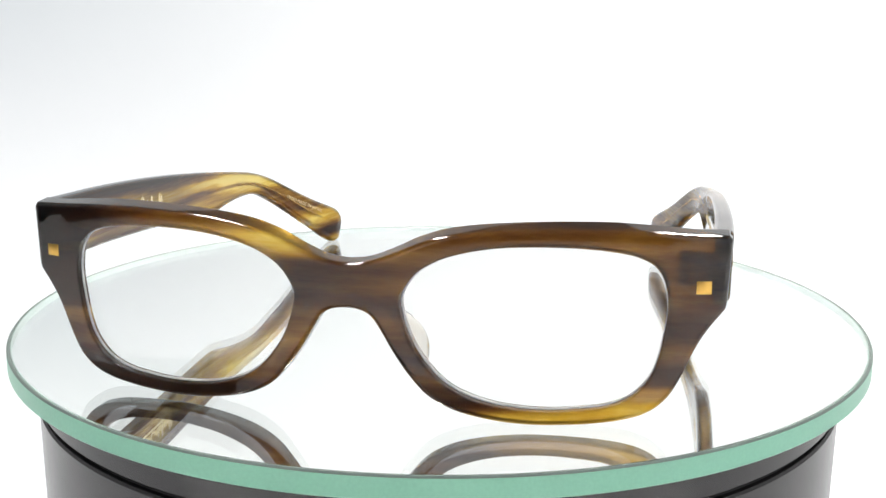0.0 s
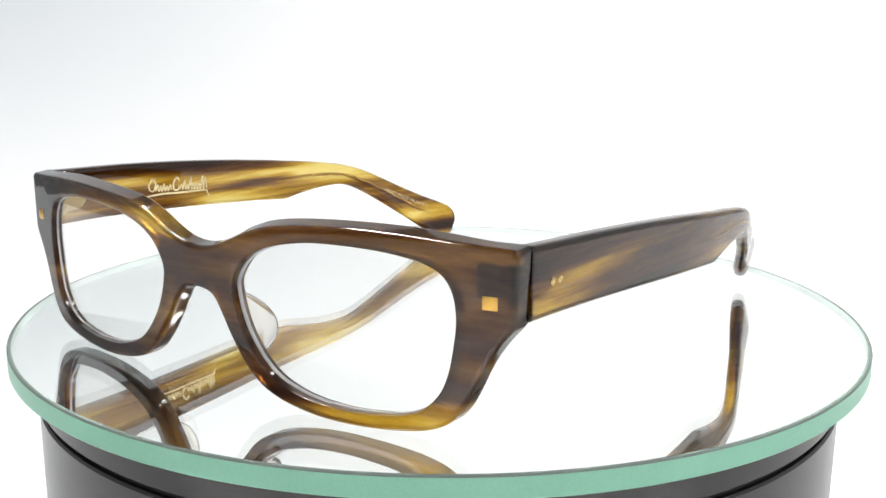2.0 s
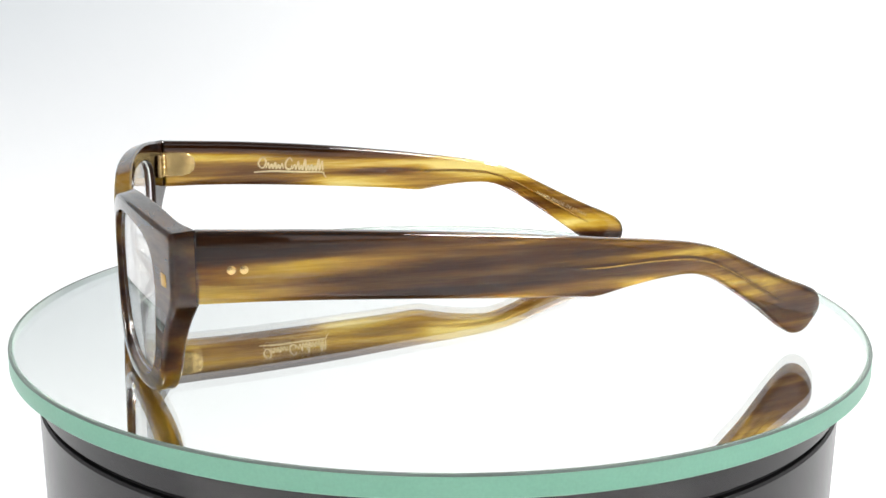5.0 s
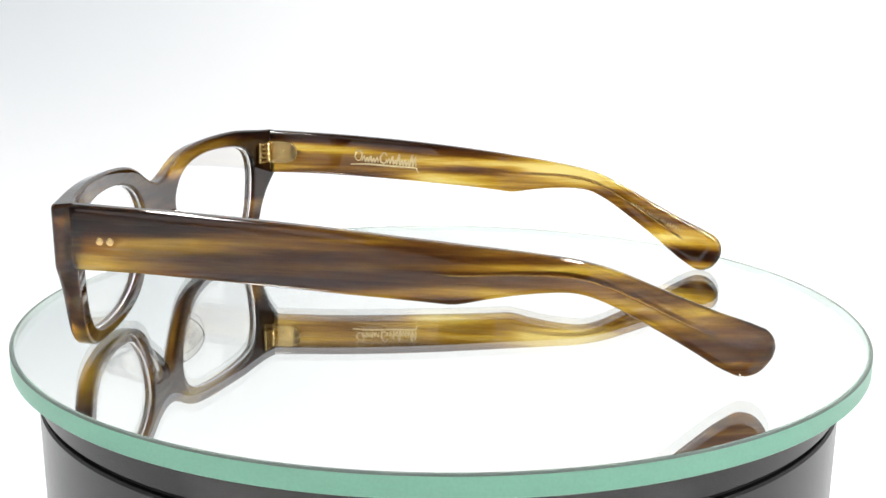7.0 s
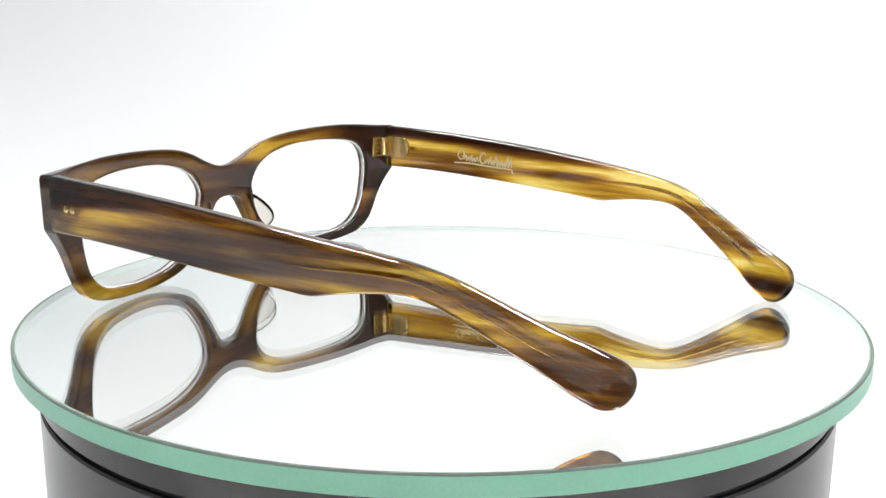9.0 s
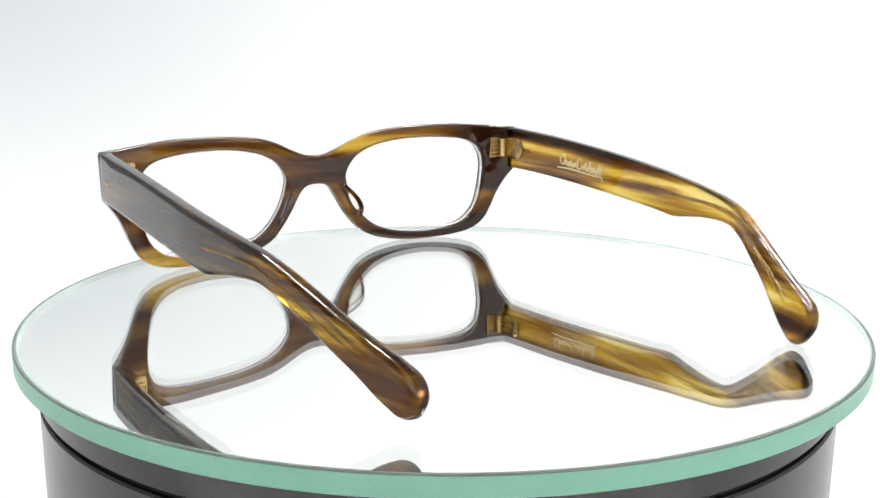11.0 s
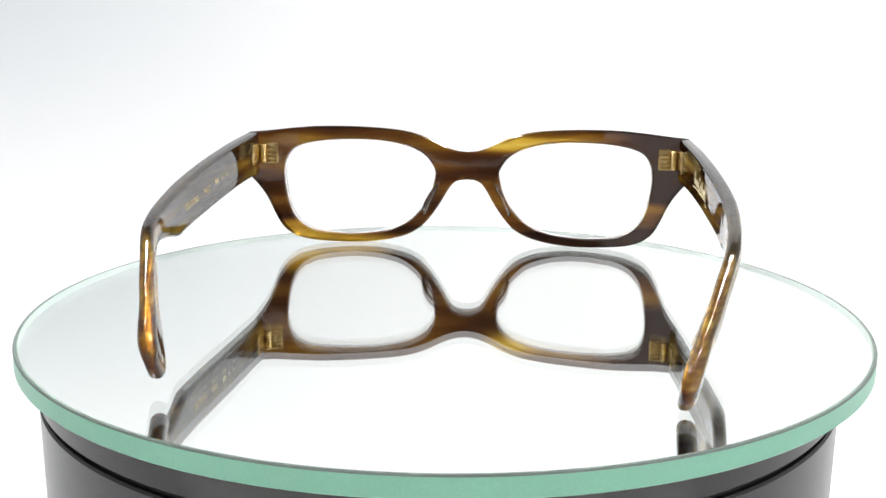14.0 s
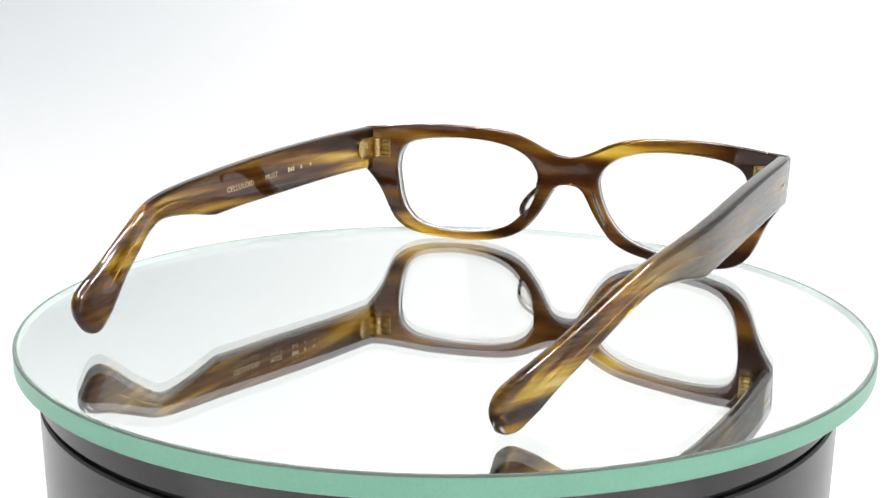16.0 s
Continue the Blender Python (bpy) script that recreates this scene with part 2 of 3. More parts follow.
def lamp_bar(x, y):
    root = tagged(new("lamp_bar"), "white lamp bar with five bulbs under the tent top", "lamp", "tent lamps")
    part("housing", box(bmesh.new(), x, y, 480, 60, 420, 16, 3), M_HOUSING, root, "white metal housing")
    for dy in (-160, -80, 0, 80, 160):
        bm = put(lathe([(0, 26), (9, 25), (11, 14), (17, 5), (20, -5), (20, -14), (17, -24), (9, -31), (0, -33)], 24, closed=False), Matrix.Translation((x, y + dy, 450)))
        part("bulb", bm, M_LED, root, "glowing frosted white bulb")
    for sx in (-8, 8):
        part("hanger", box(bmesh.new(), x + sx, y, 615, 2, 2, 280), M_HOUSING, root)
    for dy in (-160, 0, 160):
        lamp("bulb_light", (x * MM, (y + dy) * MM, 0.440), LAMP_WATTS)
    return root


# ---- the turntable ----
def turntable_base():
    root = tagged(new("turntable_base"), "black glossy motorised turntable base on a white table", "turntable")
    cx = -1.0
    part("drum", lathe([(0, TZ), (103.6, TZ), (104.6, TZ + 1), (105.0, -15.8), (104.5, -15.3), (103.4, -15.1), (0, -15.1)], 160, cx, 0, False), M_BLACK, root, "glossy black drum")
    part("gap_ring", lathe([(103.6, -15.4), (103.6, -13.8), (90, -13.8), (90, -15.4)], 160, cx), M_GROOVE, root, "dark gap between drum and platter")
    part("platter", lathe([(0, -14.1), (103.4, -14.1), (104.7, -13.9), (105.0, -13.5), (105.0, -6.0), (104.2, -5.15), (0, -5.15)], 160, cx, 0, False), M_BLACK, root, "glossy black rotating platter")
    return root


def glass_disc():
    root = tagged(new("glass_disc"), "round mirrored glass plate with green edge on a black turntable", "glass plate")
    cx, cy = -0.66, -0.25
    plate = part("plate", lathe([(0, 0), (110.6, 0), (110.75, -0.1), (110.75, -4.9), (0, -4.9)], 200, cx, cy, False), M_PLATE, root, "clear polished glass", False)
    plate.visible_shadow = False
    part("mirror", lathe([(0, -4.55), (110.2, -4.55), (110.2, -4.7), (0, -4.7)], 160, cx, cy, False), M_MIRROR, root, "silvered mirror backing", False)
    # added wall, no real part: its colour gives the far rim's light tone
    part("inner_edge", lathe([(110.25, -0.45), (110.3, -0.45), (110.3, -4.5), (110.25, -4.5)], 200, cx, cy), M_INNER, root, "thin grey wall added inside the glass edge for the light seen there")
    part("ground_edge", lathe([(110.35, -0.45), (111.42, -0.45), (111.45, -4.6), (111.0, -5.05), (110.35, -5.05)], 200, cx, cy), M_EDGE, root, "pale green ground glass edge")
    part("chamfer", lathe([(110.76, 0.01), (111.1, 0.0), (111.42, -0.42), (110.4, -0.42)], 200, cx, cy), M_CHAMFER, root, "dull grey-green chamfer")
    return root


lamp_bar(-190, 20)
lamp_bar(190, 20)
base = turntable_base()
disc = glass_disc()

# ---- the spectacles ----
# x across the front, y from the front to the temple tips, z up; lens opening and outline of one half of the front
OPENING = [(10.7, 26.0), (11.0, 22.0), (12.2, 18.0), (14.2, 14.0), (17.6, 9.6), (21.6, 6.4), (27.2, 4.2), (33, 3.1), (40, 2.7), (46, 3.1), (51.5, 3.9), (56.3, 5.9), (59.8, 9.6),
           (61.6, 14), (62.6, 19.5), (63.1, 25), (62.4, 30), (60.4, 33.4), (57, 35.3), (52.5, 36.3), (47, 36.9), (40, 37.1), (33, 36.9), (27.5, 36.3), (22, 35.1), (17.5, 33.4), (13.5, 30.6)]
OUTLINE = [(0, 31.6), (-4.2, 32.1), (-9, 33.8), (-14, 36.0), (-19.5, 37.8), (-26.6, 38.9), (-37, 39.6), (-48, 39.8), (-58, 39.5), (-66, 39.0), (-72.6, 38.6), (-73.2, 37.8), (-73.0, 30), (-72.8, 25.0), (-72.2, 23.6),
           (-70.4, 21.2), (-68.4, 18.0), (-66.8, 14.6), (-65.2, 10.6), (-62.9, 6.3), (-59.6, 3.4), (-55.2, 1.7), (-49, 0.7), (-41.5, 0.2), (-35, 0.2), (-28.3, 0.9), (-21.6, 2.5), (-16.4, 5.2),
           (-12.6, 9.2), (-9.4, 13.8), (-7.3, 17.4), (-5.2, 20.6), (-3.0, 22.0), (0, 22.4)]
OPENING = [(11.0 + (x - 10.7) * 0.9752, 3.1 + (z - 2.7) * 0.9593) for x, z in OPENING]
OUTLINE = [(x * (1 + 0.004 * min(1, max(0, (-x - 62) / 10))), z) for x, z in OUTLINE]
FRONT_Y, SAG, THICK = -85.5, 9.2 / 69 ** 2, 4.4


def front_y(x, z):
    return FRONT_Y + SAG * x * x 


def back_y(x, z):
    return FRONT_Y + SAG * x * x + THICK + max(0.0, abs(x) - 66.0) * 0.15


def front_mesh():
    half = [Vector(q) for q in OUTLINE]
    left = spline(half, 1.0, closed=False)
    ring = left + [Vector((-q.x, q.y)) for q in reversed(left[1:-1])]
    # anticlockwise as seen from the front: x to the right, z up
    loops = [(ring, 1)]
    hole = spline(OPENING, 1.0)
    loops.append((hole, -1))
    loops.append(([Vector((-q.x, q.y)) for q in reversed(hole)], -1))
    bm = bmesh.new()
    edges_front, edges_back = [], []
    for loop, sign in loops:
        area = sum(a.x * b.y - b.x * a.y for a, b in zip(loop, loop[1:] + loop[:1]))
        if area < 0:
            loop = loop[::-1]
        r1, r2 = (1.1, 0.75) if sign > 0 else (0.45, 0.6)
        rows = []
        for k in range(5):
            a = math.pi / 2 * k / 4
            rows.append([(q, r1 * (1 - math.sin(a)), 0) for q in inset(loop, sign * r1 * (1 - math.sin(a)))])
            rows[-1] = [Vector((q.x, front_y(q.x, q.y) + r1 * (1 - math.cos(a)), q.y)) for q, _, _ in rows[-1]]
        for k in range(5):
            a = math.pi / 2 * (1 - k / 4)
            rise = 0.85 if sign > 0 else 0.0
            rows.append([Vector((q.x, back_y(q.x, q.y) - r2 * (1 - math.cos(a)), q.y + rise * (1 - 0.6 * min(1, max(0, (abs(q.x) - 52) / 16))) * min(1, max(0, (q.y - 28) / 8)))) for q in inset(loop, sign * r2 * (1 - math.sin(a)))])
        rings = [[bm.verts.new(v) for v in row] for row in rows]
        n = len(loop)
        for a, b in zip(rings, rings[1:]):
            for i in range(n):
                bm.faces.new((a[i], a[(i + 1) % n], b[(i + 1) % n], b[i]))
        for store, rr in ((edges_front, rings[0]), (edges_back, rings[-1])):
            store.extend(bm.edges.get((rr[i], rr[(i + 1) % n])) for i in range(n))
    for store in (edges_front, edges_back):
        bmesh.ops.triangle_fill(bm, use_beauty=True, use_dissolve=False, edges=store)
    return bm


def weighted(ob):
    mod = ob.modifiers.new("weighted", "WEIGHTED_NORMAL")
    mod.keep_sharp, mod.weight = True, 80
    return ob


def lens_mesh():
    loop = inset(spline(OPENING, 1.2), -0.5)
    bm = bmesh.new()
    cx, cz = 36.9, 20.0
    def ring(s, off):
        out = []
        for q in loop:
            x, z = cx + (q.x - cx) * s, cz + (q.y - cz) * s
            out.append(bm.verts.new((x, front_y(x, z) + off + 0.0006 * (z - cz) ** 2, z)))
        return out
    fronts = [ring(s, 1.3) for s in (0.25, 0.5, 0.75, 0.985)] + [ring(1.0, 2.0)]
    backs = [ring(s, 2.9) for s in (0.985, 0.75, 0.5, 0.25)]
    rows = fronts + backs
    n = len(loop)
    for a, b in zip(rows, rows[1:]):
        for i in range(n):
            bm.faces.new((a[i], a[(i + 1) % n], b[(i + 1) % n], b[i]))
    for rr, off in ((rows[0], 1.3), (rows[-1], 2.9)):
        c = bm.verts.new((cx, front_y(cx, cz) + off, cz))
        for i in range(n):
            bm.faces.new((rr[i], rr[(i + 1) % n], c))
    return bm


def lens_edge_mesh():
    """The ground edge of a lens: a thin band that lines the opening."""
    outer = spline(OPENING, 1.2)
    bm = bmesh.new()
    rows = []
    for d, off in ((-0.1, 1.5), (0.22, 1.7), (0.22, 3.0), (-0.1, 3.3)):
        rows.append([bm.verts.new((q.x, front_y(q.x, q.y) + off, q.y)) for q in inset(outer, d)])
    n = len(outer)
    for a, b in zip(rows, rows[1:] + rows[:1]):
        for i in range(n):
            bm.faces.new((a[i], a[(i + 1) % n], b[(i + 1) % n], b[i]))
    return bm


def pad_mesh():
    """Clear nose pad on the back of one side of the bridge: a thin rounded fin."""
    bm = bmesh.new()
    base_a, base_b = Vector((8.4, 0, 22.5)), Vector((14.8, 0, 9.2))
    rows = []
    n, m = 18, 8
    for i in range(n + 1):
        t = i / n
        q = base_a.lerp(base_b, t)
        h = 7.0 * math.sin(math.pi * min(1, t * 1.02)) ** 0.6 * (0.75 + 0.35 * t)
        y0 = back_y(q.x, q.z) - 0.8
        wide = 0.95
        row = []
        for k in range(2 * m):
            a = 2 * math.pi * k / (2 * m)
            u, v = 0.5 - 0.5 * math.cos(a), math.sin(a)
            across = wide * v * (0.55 + 0.45 * (1 - u))
            row.append(bm.verts.new((q.x + across * 0.9 + 0.3 * h * u, y0 + max(h, 0.15) * u, q.z + across * 0.42 + 0.1 * h * u)))
        rows.append(row)
    for a, b in zip(rows, rows[1:]):
        for k in range(2 * m):
            bm.faces.new((a[k], a[(k + 1) % (2 * m)], b[(k + 1) % (2 * m)], b[k]))
    bm.faces.new(rows[0][::-1])
    bm.faces.new(rows[-1])
    return bm


# stations of a temple: top edge (y, z), bottom edge (y, z), middle x, thickness
STATIONS = [(-70.6, 38.7, -70.6, 24.6, 71.8, 3.7), (-70.1, 38.8, -70.1, 24.4, 71.9, 3.9), (-60, 38.4, -60, 24.4, 72.4, 3.9), (-48, 37.9, -48, 24.1, 72.7, 3.9), (-35, 37.1, -35, 23.5, 72.9, 3.9), (-23, 36.2, -23, 22.8, 73.0, 3.9),
            (-10, 35.0, -10, 21.9, 73.0, 3.9), (0, 33.9, 0, 21.2, 72.9, 3.9), (8, 33.0, 8.5, 20.4, 72.6, 3.8), (11, 32.6, 11.7, 20.1, 72.4, 3.8), (14, 32.2, 14.5, 20.3, 72.2, 3.7), (19, 31.6, 19, 21.1, 71.8, 3.6), (25, 30.8, 25, 21.9, 71.2, 3.5), (31, 29.9, 31, 22.3, 70.5, 3.4),
            (36, 29.0, 36, 22.2, 69.7, 3.4), (41, 27.7, 40, 21.2, 68.8, 3.4), (46, 25.8, 44.5, 19.0, 67.4, 3.4), (52, 22.9, 49.5, 15.8, 65.4, 3.5), (60, 18.9, 56.5, 11.0, 62.8, 3.6), (68, 15.1, 62.5, 6.6, 60.0, 3.7), (74, 12.6, 67.4, 2.9, 58.0, 4.1),
            (77.6, 10.9, 70.6, 1.0, 56.8, 4.2)]
CAP = 5.6  # length of the rounded end


def temple_mid(y, close):
    """Middle x of a temple at y."""
    rows = [((a[0] + a[2]) / 2, a[4]) for a in STATIONS]
    for (y0, x0), (y1, x1) in zip(rows, rows[1:]):
        if y <= y1:
            x = x0 + (x1 - x0) * (y - y0) / (y1 - y0)
            break
    else:
        x = rows[-1][1]
    return x - close * max(0.0, (y - 15) / 65) ** 1.15


def sag_at(y, side):
    """How much of its sag the slightly bent temple of the + side has at y."""
    return math.sin(math.pi * min(1.0, max(0.0, (y + 72) / 146))) if side > 0 else 0.0


def temple_mesh(side, close, lift):
    """Lofted temple: side is +1 or -1, close: how far its tip leans in, lift: degrees that it is raised at the hinge."""
    bm = bmesh.new()
    rows = []
    for i in range(len(STATIONS) - 1):
        s0, s1, s2, s3 = (STATIONS[min(max(i + k, 0), len(STATIONS) - 1)] for k in (-1, 0, 1, 2))
        m = max(1, round((s2[0] - s1[0]) / 2.0))
        for k in range(m):
            t = k / m
            rows.append([0.5 * (2 * b + (c - a) * t + (2 * a - 5 * b + 4 * c - d) * t * t + (3 * b - a - 3 * c + d) * t ** 3) for a, b, c, d in zip(s0, s1, s2, s3)])
    rows.append(list(STATIONS[-1]))
    yt, zt, yb, zb, xm, th = rows[-1]
    across = Vector((yt - yb, zt - zb)).normalized()
    along = Vector((across.y, -across.x))
    my, mz, hh = (yt + yb) / 2, (zt + zb) / 2, Vector((yt - yb, zt - zb)).length / 2
    for k in range(1, 11):
        u = math.sin(math.pi / 2 * k / 10.4)
        f = (1 - u ** 2.15) ** (1 / 2.15)
        c = Vector((my, mz)) + along * CAP * u
        rows.append([c.x + across.x * hh * f, c.y + across.y * hh * f, c.x - across.x * hh * f, c.y - across.y * hh * f, xm - 0.28 * CAP * u, th * f])
    rings = []
    tan = math.tan(radians(lift))
    for yt, zt, yb, zb, xm, th in rows:
        zb -= 0.45 * sag_at(yb, side)
        ym = (yt + yb) / 2
        xm -= close * max(0.0, (ym - 15) / 65) ** 1.15
        up = Vector((0, yt - yb, zt - zb))
        h = up.length / 2
        up.normalize()
        mid = Vector((xm, ym, (zt + zb) / 2))
        tipness = min(1, max(0, (ym - 45) / 25))
        ridge = 0.16 * min(1, max(0, (ym + 25) / 45)) * (1 - 0.6 * tipness)
        r = min(1.25 + 0.8 * tipness, th / 2 * 0.95, h * 0.95)
        w = th / 2
        sect = []
        # outer top corner, outer side with its ridge, bottom, inner side
        def arc(cu, cv, a0):
            for k in range(5):
                a = radians(a0 - 90 * k / 4)
                sect.append((cu + r * math.cos(a), cv + r * math.sin(a)))
        arc(w - r, h - r, 90)
        for f in (0.5, 0.12, 0.06, 0.0, -0.06, -0.12, -0.5):
            sect.append((w + ridge * max(0.0, 1 - abs(f) / 0.62), f * (h - r)))
        arc(w - r, -h + r, 0)
        arc(-w + r, -h + r, -90)
        for f in (-0.5, 0.0, 0.5):
            sect.append((-w, f * (h - r)))
        arc(-w + r, h - r, 180)
        ring = []
        for u, v in sect:
            q = mid + Vector((u, 0, 0)) + up * v
            q.z += (q.y + 72) * tan - 0.95 * sag_at(q.y, side)
            q.x *= side
            ring.append(bm.verts.new(q))
        rings.append(ring)
    n = len(rings[0])
    for a, b in zip(rings, rings[1:]):
        for i in range(n):
            bm.faces.new((a[i], a[(i + 1) % n], b[(i + 1) % n], b[i]))
    for end in (rings[0], rings[-1]):
        bm.faces.new(end)
    return bm


def disc_mesh(r, h, n=20):
    return lathe([(0, 0), (r, 0), (r, h * 0.6), (r * 0.8, h), (0, h)], n, closed=False)


def sideways(x, y, z, side, inward=False):
    """A pose whose z points out of a temple's outer face (or into its inner one)."""
    d = side * (-1 if inward else 1)
    return Matrix.Translation((x, y, z)) @ Matrix.Rotation(radians(90 * d), 4, "Y")


def ring_solid(r, h, n, cx, cy, cz):
    return put(lathe([(0, -h / 2), (r * 0.9, -h / 2), (r, -h * 0.3), (r, h * 0.3), (r * 0.9, h / 2), (0, h / 2)], n, closed=False), Matrix.Translation((cx, cy, cz)))


def hinge_plate():
    """A plate in the y, z plane that grows 0.55 along x, with a round far end."""
    line = [(0, -3.7), (7.4, -3.7), (9.3, -3.1), (10.6, -1.8), (11.0, 0), (10.6, 1.8), (9.3, 3.1), (7.4, 3.7), (0, 3.7)]
    bm = bmesh.new()
    rows = [[bm.verts.new((x, y - d * (y > 5), z * (1 - d * 0.05))) for y, z in line] for x, d in ((-0.3, 0), (0.4, 0), (0.55, 0.25))]
    n = len(line)
    for a, b in zip(rows, rows[1:]):
        for i in range(n):
            bm.faces.new((a[i], a[(i + 1) % n], b[(i + 1) % n], b[i]))
    bm.faces.new(rows[0][::-1])
    bm.faces.new(rows[-1])
    return bm


def station(t):
    """Interpolated station at parameter t (0 to the number of stations less one)."""
    i = min(int(t), len(STATIONS) - 2)
    return [a + (b - a) * (t - i) for a, b in zip(STATIONS[i], STATIONS[i + 1])]


def wire_mesh(side, close, lift, face):
    """The core wire, a thin rod half sunk in the outer (face 1) or inner (face -1) side."""
    bm = bmesh.new()
    rings = []
    first, last, steps = (6.0 if face > 0 else 11.0, 19.6, 60)
    for k in range(steps + 1):
        yt, zt, yb, zb, xm, th = station(first + (last - first) * k / steps)
        ym = (yt + yb) / 2
        tipness = min(1, max(0, (ym - 45) / 25))
        ridge = 0.16 * min(1, max(0, (ym + 25) / 45)) * (1 - 0.6 * tipness) if face > 0 else 0.0
        x = xm - close * max(0.0, (ym - 15) / 65) ** 1.15 + face * (th / 2 + ridge - 0.30)
        taper = 0.42 * min(1, k / 14, (steps - k) / 5 + 0.02)
        c = Vector((x, ym, (zt + zb) / 2))
        c.z += (c.y + 72) * math.tan(radians(lift)) - 1.17 * sag_at(c.y, side)
        up = Vector((0, yt - yb, zt - zb)).normalized()
        ring = []
        for a in range(8):
            q = c + Vector((0.36 * math.cos(a * math.pi / 4) * (taper / 0.42) ** 0.3, 0, 0)) + up * taper * math.sin(a * math.pi / 4)
            ring.append(bm.verts.new((q.x * side, q.y, q.z)))
        rings.append(ring)
    for a, b in zip(rings, rings[1:]):
        for i in range(8):
            bm.faces.new((a[i], a[(i + 1) % 8], b[(i + 1) % 8], b[i]))
    bm.faces.new(rings[0])
    bm.faces.new(rings[-1])
    return bm


def ribbon(strokes, width):
    """Flat raised strokes in the x, y plane."""
    bm = bmesh.new()
    for stroke in strokes:
        line = spline([Vector((x, y, 0)) for x, y in stroke], 0.18, closed=False)
        prev = None
        for k, q in enumerate(line):
            d = (line[min(k + 1, len(line) - 1)] - line[max(k - 1, 0)]).normalized()
            w = width * (0.65 + 0.35 * math.sin(math.pi * k / max(1, len(line) - 1))) * 0.5
            nrm = Vector((-d.y, d.x, 0)) * w
            quad = [bm.verts.new(q + nrm), bm.verts.new(q - nrm), bm.verts.new(q - nrm + Vector((0, 0, 0.09))), bm.verts.new(q + nrm + Vector((0, 0, 0.09)))]
            if prev:
                for a, b in ((0, 1), (1, 2), (2, 3), (3, 0)):
                    bm.faces.new((prev[a], prev[b], quad[b], quad[a]))
            prev = quad
    return bm


def text_mesh(body, size):
    data = bpy.data.curves.new("lettering", "FONT")
    data.body, data.size, data.extrude, data.resolution_u = body, size, 0.03, 3
    data.space_character = 1.1
    ob = bpy.data.objects.new("lettering_source", data)
    scene.collection.objects.link(ob)
    me = bpy.data.meshes.new_from_object(ob)
    bpy.data.objects.remove(ob)
    bm = bmesh.new()
    bm.from_mesh(me)
    bpy.data.meshes.remove(me)
    return bm


def inside(bm, side, close, lift, y0, dz, slope, proud=0.0):
    """Lays flat strokes (x along, y up, z out) on the inner face of a temple, from y0 on, dz above its middle line."""
    rows = [((a[0] + a[2]) / 2, (a[1] + a[3]) / 2, a[5]) for a in STATIONS]

    def at(y):
        for (ya, za, ta), (yb, zb, tb) in zip(rows, rows[1:]):
            if y <= yb:
                f = (y - ya) / (yb - ya)
                return za + (zb - za) * f, ta + (tb - ta) * f
        return rows[-1][1], rows[-1][2]

    way = -side
    z0 = at(y0)[0] + dz
    c, n = 1 / math.hypot(1, slope), slope / math.hypot(1, slope)
    for v in bm.verts:
        u, w, h = v.co
        y = y0 + way * (u * c) - n * w * 1.0
        z = z0 + way * u * n + w * c + (y + 72) * math.tan(radians(lift)) - 1.17 * sag_at(y, side)
        v.co = (side * (temple_mid(y, close) - at(y)[1] / 2 - h - proud), y, z)
    return bm


def scribble(x0, x1, heights):
    """A run of slanted pen strokes."""
    n = len(heights)
    out = []
    for k, h in enumerate(heights):
        x = x0 + (x1 - x0) * k / n
        out += [(x, 0.9), (x + 0.62 * (x1 - x0) / n, h)]
    return out + [(x1, 0.9)]


SCRIPT = [[(0.8, 1.0), (0.1, 2.4), (1.3, 4.3), (2.5, 3.2), (2.0, 1.2), (0.9, 0.9)], scribble(2.6, 8.2, (2.6, 2.2, 2.7, 2.1, 2.5)), [(11.0, 3.5), (10.1, 4.5), (8.9, 2.9), (9.2, 1.1), (10.6, 1.0), (11.0, 2.2)],
          scribble(11.2, 21.2, (2.4, 3.4, 2.2, 4.2, 2.3, 2.5, 2.2, 4.4, 3.9)), [(-1.2, -0.6), (5, 0.0), (12, 0.1), (20.6, 0.3), (21.6, -0.4), (22.4, -1.4)]]


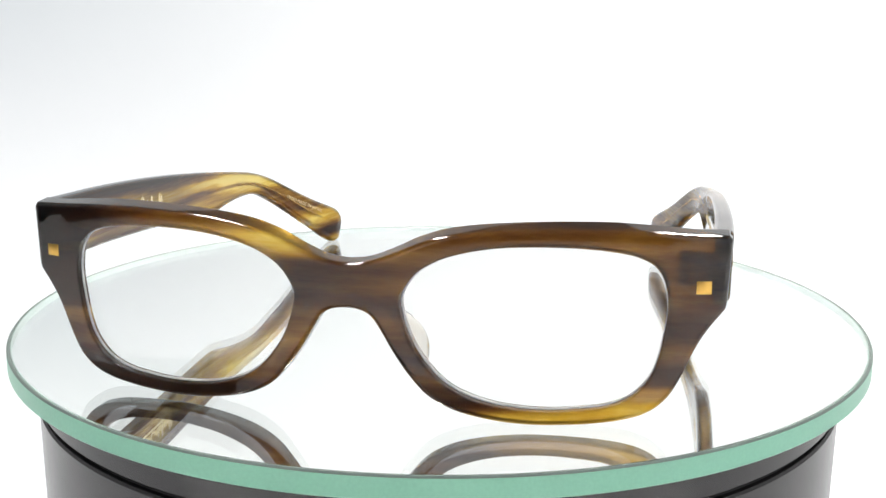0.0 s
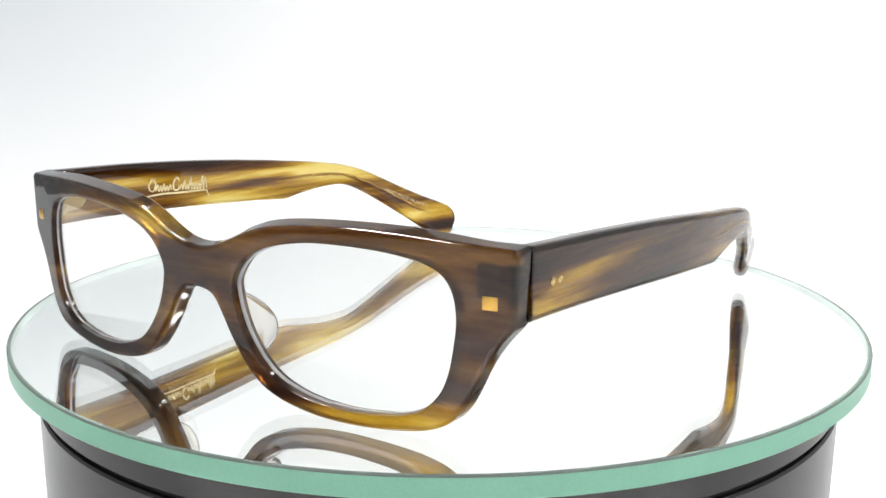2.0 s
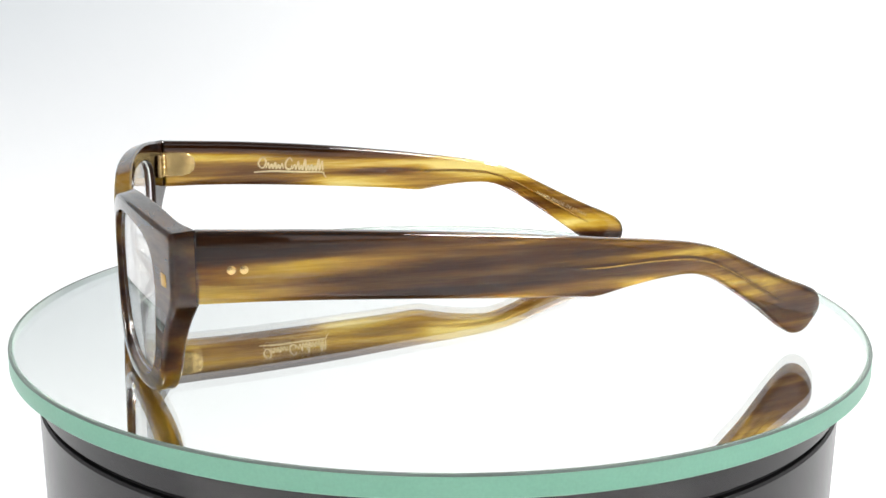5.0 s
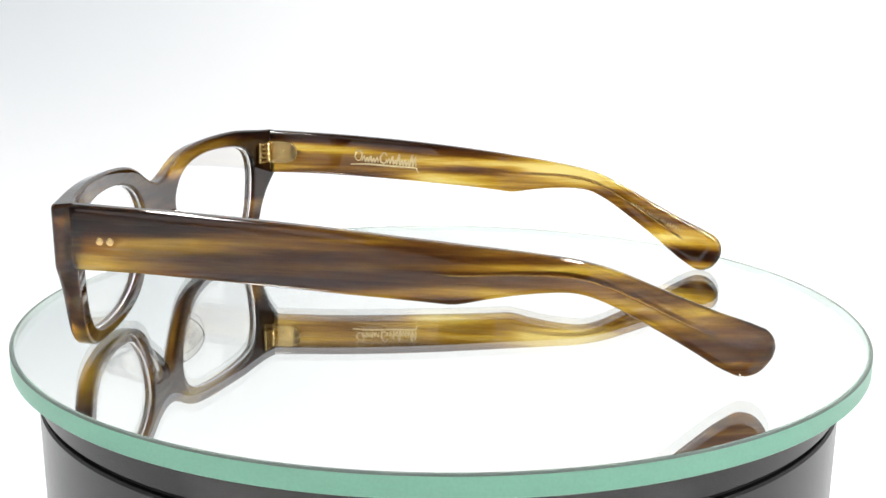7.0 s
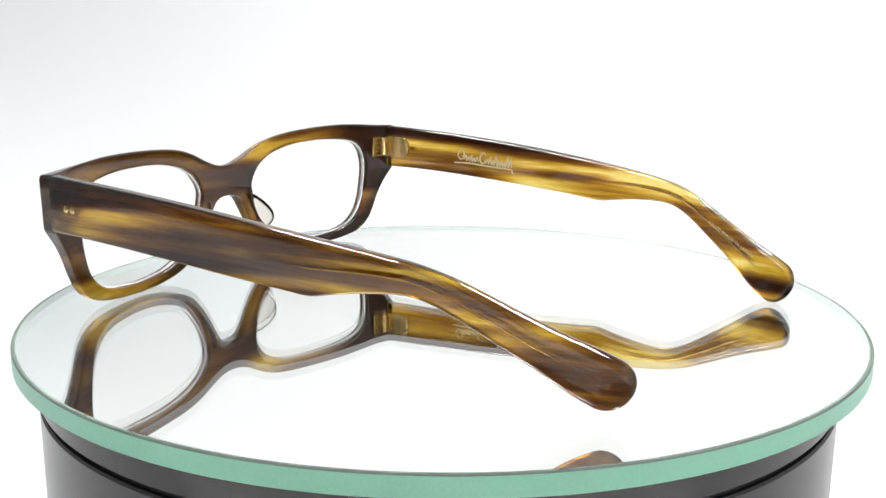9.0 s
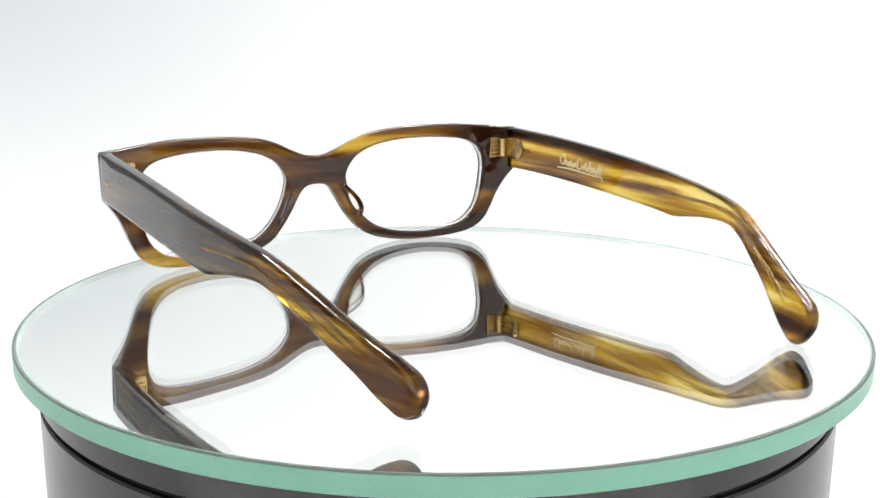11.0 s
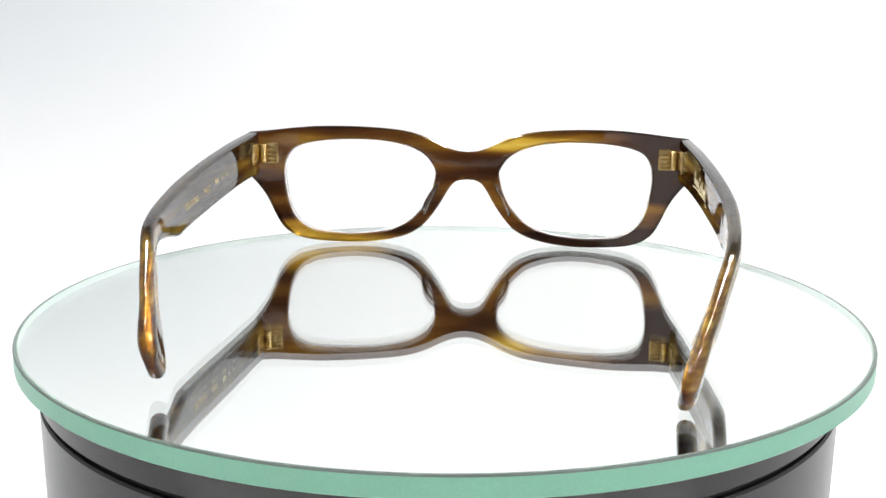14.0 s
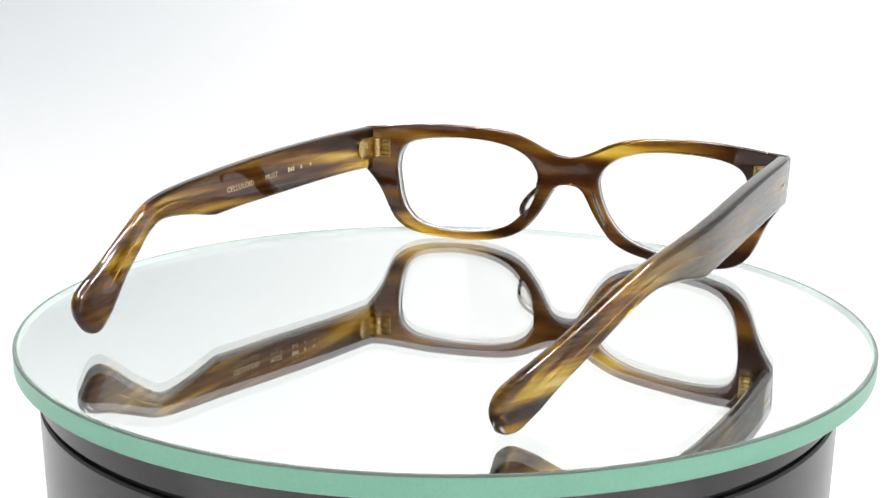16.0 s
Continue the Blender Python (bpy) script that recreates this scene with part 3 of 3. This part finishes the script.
def spectacles():
    root = tagged(new("spectacles"), "brown amber horn-patterned celluloid spectacles standing on a mirrored glass plate", "glasses")
    front = weighted(part("front", front_mesh(), M_FRONT, root, "thick glossy brown celluloid front with amber streaks"))
    for side in (1, -1):
        flip = Matrix.Diagonal((side, 1, 1, 1))
        lens = part("lens", put(lens_mesh(), flip), M_LENS, front, "clear plain lens")
        part("lens_edge", put(lens_edge_mesh(), flip), M_BEVEL, front, "pale ground edge of the lens")
        part("nose_pad", put(pad_mesh(), flip), M_PAD, front, "clear moulded nose pad")
        bm = box(bmesh.new(), 0, 0, 0, 3.0, 0.5, 2.6, 0.2)
        slope = math.degrees(math.atan(2 * SAG * 68.6))
        put(bm, Matrix.Translation((side * 68.6, front_y(68.6, 28) + 0.17, 28.6)) @ Matrix.Rotation(radians(slope * side), 4, "Z"))
        part("plaque", bm, M_PLAQUE, front, "small gold metal inlay")
        # the hinge's leaf on the front, with its knuckles
        yb = back_y(66.4, 31)
        leaf = part("hinge_leaf", box(bmesh.new(), side * 66.0, yb + 0.3, 31.7, 4.6, 0.8, 7.0, 0.25), M_GOLD, front, "gold hinge leaf")
        for k in range(4):
            part("knuckle", ring_solid(1.25, 0.75, 16, side * 68.3, yb + 1.6, 29.0 + 1.8 * k), M_GOLD, leaf)
        for k in range(5):
            part("tooth", box(bmesh.new(), side * 65.9, yb + 1.1, 28.8 + 1.45 * k, 3.4, 1.5, 0.62, 0.2), M_GOLD, leaf)
        part("rim", box(bmesh.new(), side * 63.75, yb + 0.5, 31.7, 0.45, 1.0, 6.6, 0.15), M_GOLD, leaf)
        close, lift, mat = (-1.0, 1.15, M_TEMPLE_L) if side > 0 else (1.6, 0.0, M_TEMPLE_R)
        temple = weighted(part("temple", temple_mesh(side, close, lift), mat, root, "glossy streaked celluloid temple arm, open", True, 1.35))
        # gold plate inside, with its knuckles; rivets outside
        inner = side * (temple_mid(-67, close) - 1.95)
        bm = hinge_plate()
        put(bm, Matrix.Translation((inner, -72.0, 31.6)) @ Matrix.Diagonal((-side, 1, 1, 1)))
        part("hinge_plate", bm, M_GOLD, temple, "gold hinge plate with rounded end")
        for k in range(3):
            part("knuckle", ring_solid(1.25, 0.95, 16, side * 68.3, back_y(66.4, 31) + 1.6, 29.9 + 1.8 * k), M_GOLD, temple)
        for face in (1, -1):
            part("core_wire", wire_mesh(side, close, lift, face), M_WIRE, temple, "thin metal core showing through the temple")
        for y in (-63.9, -61.5):
            bm = put(disc_mesh(0.85, 0.12), sideways(side * (temple_mid(y, close) + 1.97), y, 31.1, side))
            part("rivet", bm, M_GOLD, temple, "round gold rivet")
        for y in (-65.9, -64.3):
            bm = put(disc_mesh(0.42, 0.25, 12), sideways(side * (temple_mid(y, close) - 2.45), y, 31.9, side, True))
            part("rivet_head", bm, M_GOLD, temple)
    # gold lettering on the inner faces: a written mark, and small capitals
    temples = [c for c in root.children if c.name.startswith("temple")]
    left, right = temples
    bm = inside(ribbon(SCRIPT, 0.62), -1, 1.6, 0.0, -41.3, -2.1, -0.075, -0.02)
    part("written_mark", bm, M_FOIL, right, "gold foil handwritten mark")
    bm = inside(text_mesh("HAND MADE IN JAPAN", 1.55), -1, 1.6, 0.0, 51.5, -0.2, -0.47, 0.03)
    part("lettering", bm, M_FOIL, right, "small gold capitals", False)
    for body, y, size in (("CELLULOID", 7.5, 2.3), ("MUST", -11.0, 2.3)):
        bm = inside(text_mesh(body, size), 1, -1.0, 1.15, y, -0.9, -0.07, 0.03)
        part("lettering", bm, M_FOIL, left, "small gold capitals", False)
    for x, h in ((0, 1.5), (1.2, 1.2), (2.4, 1.4), (6.5, 1.1), (11.5, 1.0)):
        bm = inside(box(bmesh.new(), 0.4, h / 2, 0.02, 0.8, h, 0.08), 1, -1.0, 1.15, -22.5 - x, -0.7, -0.07)
        part("mark_bar", bm, M_FOIL, left)
    return root


glasses = spectacles()


def motions():
    times = [0.5 * k for k in range(33)]
    walk(glasses, [(t, pose(0, 0, 0, 0, 0, turn(t)) @ pose(-0.0015, 0, 0)) for t in times])
    walk(disc, [(t, pose(-0.0002, -0.00025, 0, 0, 0, turn(t) + 12.05)) for t in times])


motions()
